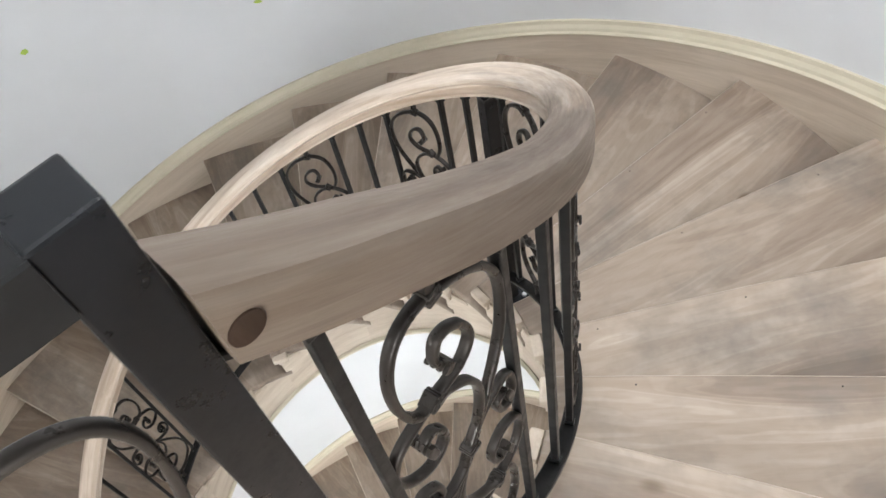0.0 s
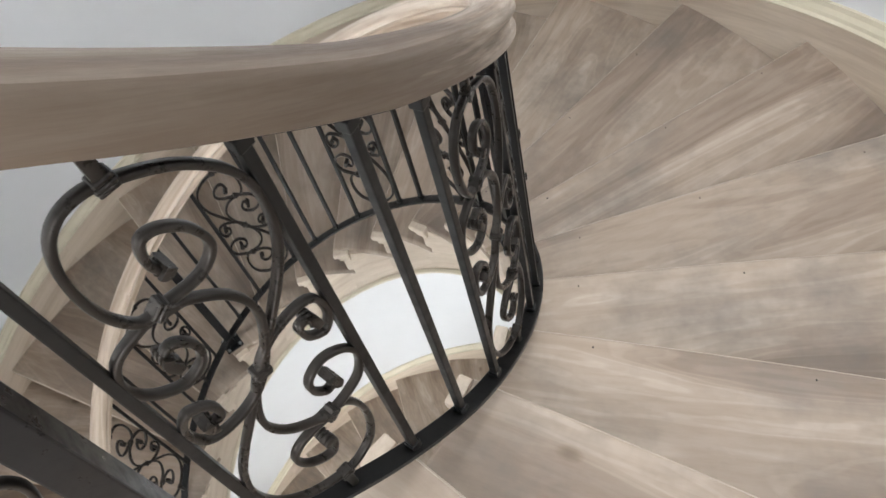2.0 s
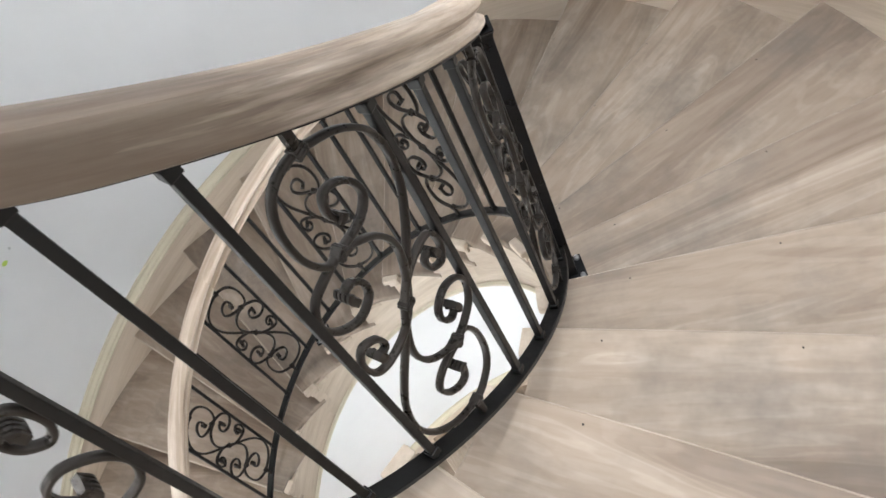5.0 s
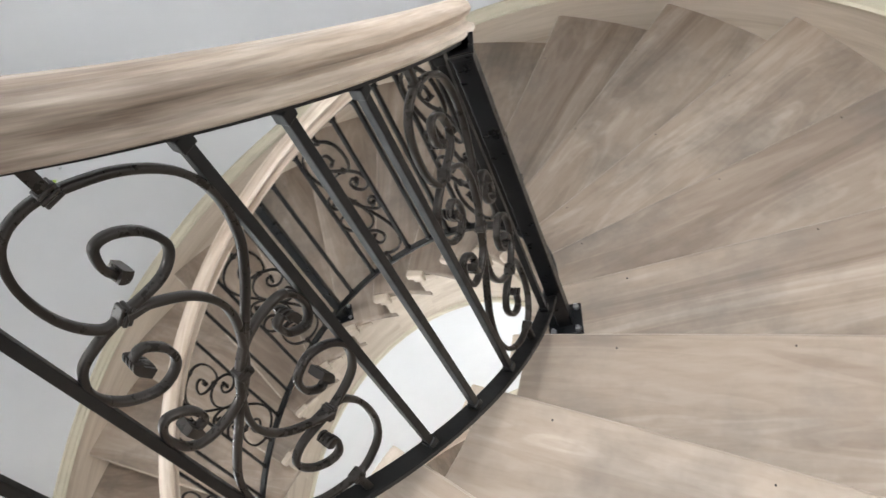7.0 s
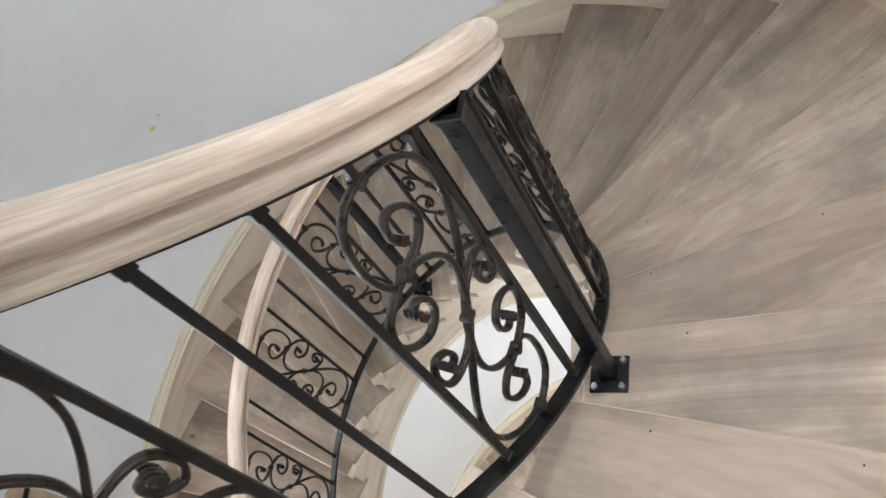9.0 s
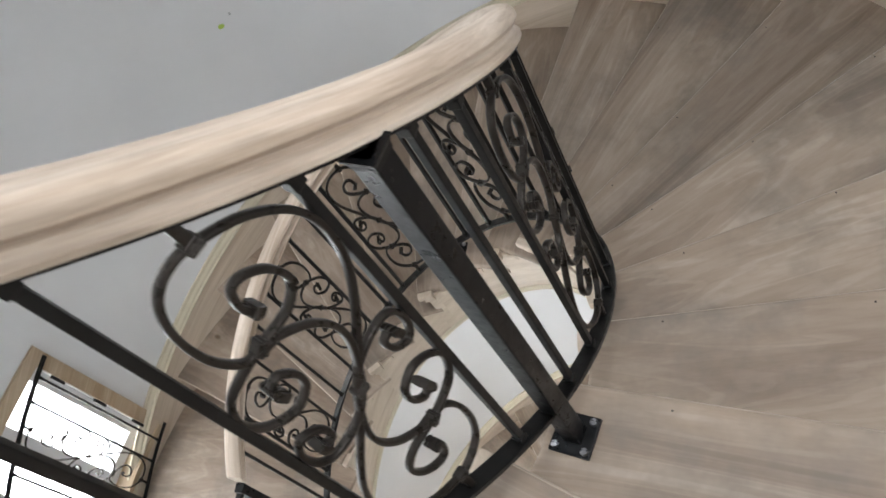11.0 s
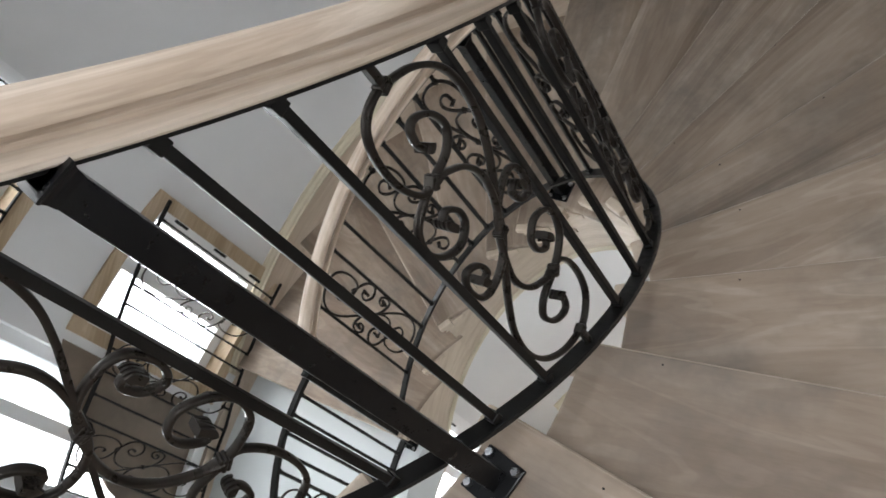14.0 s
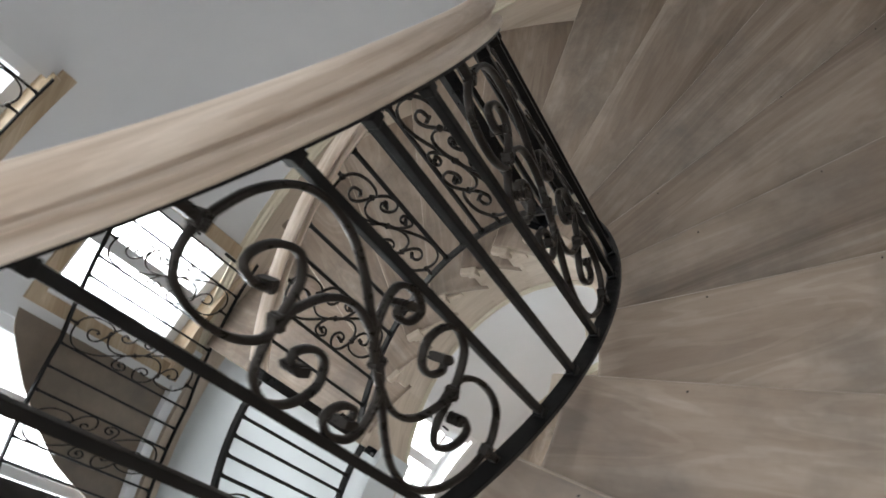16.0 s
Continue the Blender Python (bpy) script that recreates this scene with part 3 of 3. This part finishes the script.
def scroll_panel(parent, R, a0, a1, foot, height, fine=5, size=1.0):
    bm = bmesh.new()
    for line in SCROLLS:
        pts = smooth_line([(u, v, 0) for u, v in line], fine)
        ribbon(bm, [bay_point(R, a0, a1, foot, height, p.x, p.y) for p in pts], 0.0135 * size, 0.0092 * size, line is not SPINE)
    for u, v0, v1 in ((0.5, 0.95, 1.0), (0.5, 0.0, 0.05)):
        ribbon(bm, [bay_point(R, a0, a1, foot, height, u, v0 + (v1 - v0) * s / 2) for s in range(3)], 0.014, 0.014)
    for line in SCROLLS[1:] if size == 1.0 else ():
        pts = [bay_point(R, a0, a1, foot, height, p.x, p.y) for p in smooth_line([(u, v, 0) for u, v in line], fine)]
        tips = [pts[: fine + 3], pts[-fine - 3:]] if line in SCROLLS[1:3] else [pts[-fine - 3:]]
        for tip in tips:
            for k in range(4):
                ribbon(bm, [q + Vector((q.x, q.y, 0)).normalized() * (0.0076 * (k - 1.5)) for q in tip], 0.0056, 0.0125)
    bmesh.ops.recalc_face_normals(bm, faces=bm.faces)
    pan = part("scroll_panel", bm, IRON_SCROLL, parent, "forged scrolls of dark bare iron")
    pan.data.polygons.foreach_set("use_smooth", [True] * len(pan.data.polygons))
    pan.data.set_sharp_from_angle(angle=radians(48))
    for u, v, h in [(u, v, 0.013) for u, v in COLLARS] + [(0.5, 0.945, 0.014), (0.5, 0.055, 0.014)]:
        b = bmesh.new()
        for dz in (-0.0075, 0.0, 0.0075):
            made = bmesh.ops.create_cube(b, size=1.0)["verts"]
            g = 1.12 if dz == 0 else 1.0
            for q in made:
                q.co = Vector((q.co.x * 0.0185 * g, q.co.y * 0.021 * g, q.co.z * 0.0058 + dz * 0.8))
        bmesh.ops.bevel(b, geom=list(b.edges), offset=0.0015, segments=1, affect="EDGES")
        c = part("collar", b, IRON_SCROLL, pan)
        a = a0 + (a1 - a0) * u
        tilt = 35 if v in (0.707, 0.293) else 0
        c.matrix_basis = Matrix.Translation(bay_point(R, a0, a1, foot, height, u, v)) @ pose(0, 0, 0, 0, 0, a) @ pose(0, 0, 0, tilt, 0, 0)
    return pan


BAR_MESHES = {}


def baluster(parent, R, a, foot, height, half=0.0074):
    key = (height, half)
    if key not in BAR_MESHES:
        b = bmesh.new()
        box(b, (-half, -half, 0.0), (half, half, height), 0.002)
        for z in (0.0, height - 0.02):
            box(b, (-half - 0.003, -half - 0.003, z), (half + 0.003, half + 0.003, z + 0.02), 0.002)
        ob = part("baluster", b, IRON)
        BAR_MESHES[key] = ob.data
        bpy.data.objects.remove(ob)
    o = new("baluster", BAR_MESHES[key])
    o.parent = parent
    o.matrix_basis = Matrix.Translation(polar(R, a, foot(a))) @ pose(0, 0, 0, 0, 0, a)
    return o


def flat_rail(name, parent, R, a0, a1, line, dz0, dz1, width, mat=None):
    w = width / 2
    return part(name, ring_sweep([(R - w, dz0), (R + w, dz0), (R + w, dz1 - 0.002), (R + w - 0.002, dz1), (R - w + 0.002, dz1), (R - w, dz1 - 0.002)], a0, a1, line, 1.5), mat or IRON, parent)


def post(parent, R, a, z0, z1, half, plate=0.045, bolts=True, name="post"):
    """A square iron post on a bolted foot plate."""
    b = bmesh.new()
    box(b, (-half, -half, z0), (half, half, z1), 0.003)
    p_ = part(name, b, IRON_POST, parent, "thick square black post")
    p_.matrix_basis = Matrix.Translation(polar(R, a)) @ pose(0, 0, 0, 0, 0, a)
    if bolts and name == "post":
        b = bmesh.new()
        grown = ((0.0004, -0.022), (0.0015, -0.012), (0.0035, -0.006), (0.0055, -0.003), (0.0055, 0.0))
        loft(b, [[Vector((x * min(half + g, 0.028), y * (half + g), z1 + dz)) for x, y in ((-1, -1), (1, -1), (1, 1), (-1, 1))] for g, dz in grown])
        bmesh.ops.recalc_face_normals(b, faces=b.faces)
        part("post_head", b, IRON_POST, p_, "flared head welded under the rail")
    b = bmesh.new()
    box(b, (-plate, -plate, 0.0), (plate, plate, 0.009), 0.003)
    f = part("foot_plate", b, IRON_POST, p_, "bolted black foot plate")
    f.matrix_basis = Matrix.Translation((0, 0, z0))
    for x in (-1, 1):
        for y in (-1, 1):
            b = bmesh.new()
            bmesh.ops.create_cone(b, cap_ends=True, segments=6, radius1=0.009, radius2=0.008, depth=0.009)
            q = part("bolt", b, STEEL if bolts else IRON_POST, p_, "bolt head")
            q.matrix_basis = Matrix.Translation((x * plate * 0.72, y * plate * 0.72, z0 + 0.0135))
    return p_


# stair balustrade
rail = tagged(new("stair_balustrade"), "black wrought iron balustrade with scroll panels and raw oak handrail", "balustrade")
NEWEL_TOP, NEWEL_END = -13.7, 259.5
PANELS = [(-8.8, 4.4), (18.4, 32.9), (46.9, 60.8), (77.4, 91.3), (105.1, 118.7), (140.5, 153.9), (174.3, 187.7), (202.0, 215.4), (230.0, 243.4)]
SINGLES = [11.3, 39.7, 70.8, 98.1, 126.0, 133.0, 162.5, 195.0, 223.0, 251.0]
for a, b_ in PANELS:
    baluster(rail, R_RAIL, a, foot_line, RAIL_H)
    baluster(rail, R_RAIL, b_, foot_line, RAIL_H)
    scroll_panel(rail, R_RAIL, a, b_, foot_line, RAIL_H, 6 if a < 110 else 4)
for a in SINGLES:
    baluster(rail, R_RAIL, a, foot_line, RAIL_H)
flat_rail("bottom_rail", rail, R_RAIL, NEWEL_TOP, NEWEL_END, foot_line, -0.014, 0.0, 0.036)
flat_rail("rail_channel", rail, R_RAIL, NEWEL_TOP, NEWEL_END, foot_line, RAIL_H, RAIL_H + 0.009, 0.034)

MOULDED = [(0.0, 0.009), (0.026, 0.009), (0.031, 0.013), (0.032, 0.020), (0.0245, 0.0240), (0.0165, 0.031), (0.0190, 0.039), (0.0315, 0.0445), (0.0375, 0.052), (0.036, 0.063), (0.028, 0.0725), (0.014, 0.078), (0.0, 0.0795)]
BLANK = [(0.0, 0.009), (0.030, 0.009), (0.033, 0.011), (0.034, 0.018), (0.034, 0.028), (0.034, 0.038), (0.034, 0.048), (0.034, 0.056), (0.034, 0.062), (0.033, 0.068), (0.029, 0.074), (0.014, 0.078), (0.0, 0.079)]


def rail_profile(a):
    s = min(1.0, max(0.0, (a - 24.0) / 26.0))
    tall = 1.26
    half = [((1 - s) * x0 * 0.96 + s * x1 * 0.90, (1 - s) * (0.009 + (z0 - 0.009) * tall) + s * (0.009 + (z1 - 0.009) * 1.25)) for (x0, z0), (x1, z1) in zip(BLANK, MOULDED)]
    return [(R_RAIL + x, RAIL_H + z) for x, z in half] + [(R_RAIL - x * (1.08 + 0.36 * s), RAIL_H + z) for x, z in reversed(half[1:-1])]


def handrail(parent, a0, a1, mat, label):
    ob = part("handrail", ring_sweep(rail_profile, a0, a1, foot_line, 1.5), mat, parent, label, True)
    ob.data.set_sharp_from_angle(angle=radians(36))
    return ob


handrail(rail, NEWEL_TOP + 1.5, NEWEL_END - 1.4, OAK_RAIL, "raw oak handrail, unmoulded and darker at its upper end")
for a, n in ((66.0, 3), (168.7, 10)):
    post(rail, R_RAIL + 0.012, a, nosing(FIRST + n * TURN), foot_line(a) + RAIL_H, 0.0195)
post(rail, R_RAIL, NEWEL_TOP, TOP_Z, 1.208, 0.0225, name="newel_post")
post(rail, R_RAIL, NEWEL_END, LANDING_Z, foot_line(NEWEL_END) + RAIL_H + 0.03, 0.022, name="newel_post")
# dark plug in the squared end of the handrail
b = bmesh.new()
bmesh.ops.create_cone(b, cap_ends=True, segments=24, radius1=0.0145, radius2=0.0138, depth=0.004)
plug = part("plug", b, DARK_WOOD, rail, "dark round plug in the rail's side")
plug.matrix_basis = Matrix.Translation(polar(R_RAIL + 0.0322, NEWEL_TOP + 2.35, foot_line(NEWEL_TOP + 2.35) + RAIL_H + 0.050)) @ pose(0, 0, 0, 0, 0, NEWEL_TOP + 2.35) @ pose(0, 0, 0, 0, 90, 0)


def guard(label, R, a0, a1, line, height, start, top=0.022, extra=()):
    g = tagged(new("guard_railing"), label, "railing")
    flat_rail("bottom_rail", g, R, a0, a1, line, -0.014, 0.0, 0.036)
    flat_rail("top_rail", g, R, a0, a1, line, height, height + top, max(0.03, top))
    for a in extra:
        baluster(g, R, a, line, height)
    a = start
    while a < a1 - 1:
        baluster(g, R, a, line, height)
        if a + 13.4 < a1 + 0.5:
            if a + 13.4 < a1 - 2.0:
                baluster(g, R, a + 13.4, line, height)
            scroll_panel(g, R, a, a + 13.4, line, min(height, 0.94), 5 if top > 0.03 else 4)
        if a + 20.2 < a1:
            baluster(g, R, a + 20.2, line, height)
        a += 27.6
    return g


guard("black iron guard with scroll panels round the upper landing", R_RAIL, -90.0, NEWEL_TOP - 1.15, level(TOP_Z + 0.08), 1.205 - 0.05 - TOP_Z - 0.08, -29.3, 0.05)
guard("black iron guard along the edge of the landing", R_RAIL, NEWEL_END + 1.3, LANDING_B + 2, level(LANDING_Z + 0.09), 0.92, NEWEL_END + 26.0, extra=(NEWEL_END + 5.5, NEWEL_END + 11.0, NEWEL_END + 16.0, NEWEL_END + 21.0))
guard("black iron balustrade of the lower flight without its handrail", R_RAIL, LANDING_B + 3, LANDING_B + 245, lambda a: LANDING_Z + 0.09 + SLOPE * (a - LANDING_B), 0.82, LANDING_B + 8)

# window guards
R_GUARD = R_WALL - 0.06


def window_guard(z0, height, a0, a1, slope, bays, plain):
    """Bays like the stair's: a scroll panel, then plain bars."""
    g = tagged(new("window_guard"), "thin black iron guard with scrolls across the window", "railing", "window guards")
    line = lambda a: z0 + slope * (min(a, 269.0) - a0)
    flat_rail("bottom_rail", g, R_GUARD, a0, a1, line, -0.010, 0.0, 0.02)
    flat_rail("top_rail", g, R_GUARD, a0, a1, line, height, height + 0.016, 0.022)
    for a in bays:
        scroll_panel(g, R_GUARD, a, a + 6.2, line, height, 4, 0.82)
        baluster(g, R_GUARD, a, line, height, 0.0062)
        baluster(g, R_GUARD, a + 6.2, line, height, 0.0062)
    for a in plain:
        baluster(g, R_GUARD, a, line, height, 0.0062)
    return g


window_guard(-3.42, 1.0, WIN_A - 1.5, 294.0, -0.0095, (251.7, 263.5, 276.1, 288.2), (248.6, 260.6, 272.9, 285.4))
window_guard(SILL_UP + 0.03, 1.0, UP_A - 0.6, 285.0, 0.0, (246.6, 258.8, 271.0), (255.6, 268.0, 280.2))

# ---------------------------------------------------------------- marks on the wall
def mark(a, z, w_, h_, mat, label):
    b = bmesh.new()
    rng = random.Random(int(a * 10))
    pts = [(math.cos(k * 0.7) * w_ * rng.uniform(0.7, 1.1), math.sin(k * 0.7) * h_ * rng.uniform(0.7, 1.1)) for k in range(9)]
    loft(b, [[Vector((x, y, z_)) for y, z_ in pts] for x in (0.0, 0.002)])
    bmesh.ops.recalc_face_normals(b, faces=b.faces)
    ob = tagged(part("paint_mark", b, mat), label, "paint mark")
    ob.matrix_basis = Matrix.Translation(polar(R_WALL - 0.002, a, z)) @ pose(0, 0, 0, 0, 0, a)
    return ob


mark(199.8, -1.780, 0.018, 0.016, GREEN, "small dab of green paint on the wall")
mark(198.0, -1.742, 0.008, 0.010, GREY_MARK, "small grey smear beside the green dab")
mark(154.9, -0.968, 0.022, 0.014, GREEN, "small dab of green paint on the wall")
mark(128.8, -1.118, 0.022, 0.012, GREEN, "small dab of green paint high on the wall")
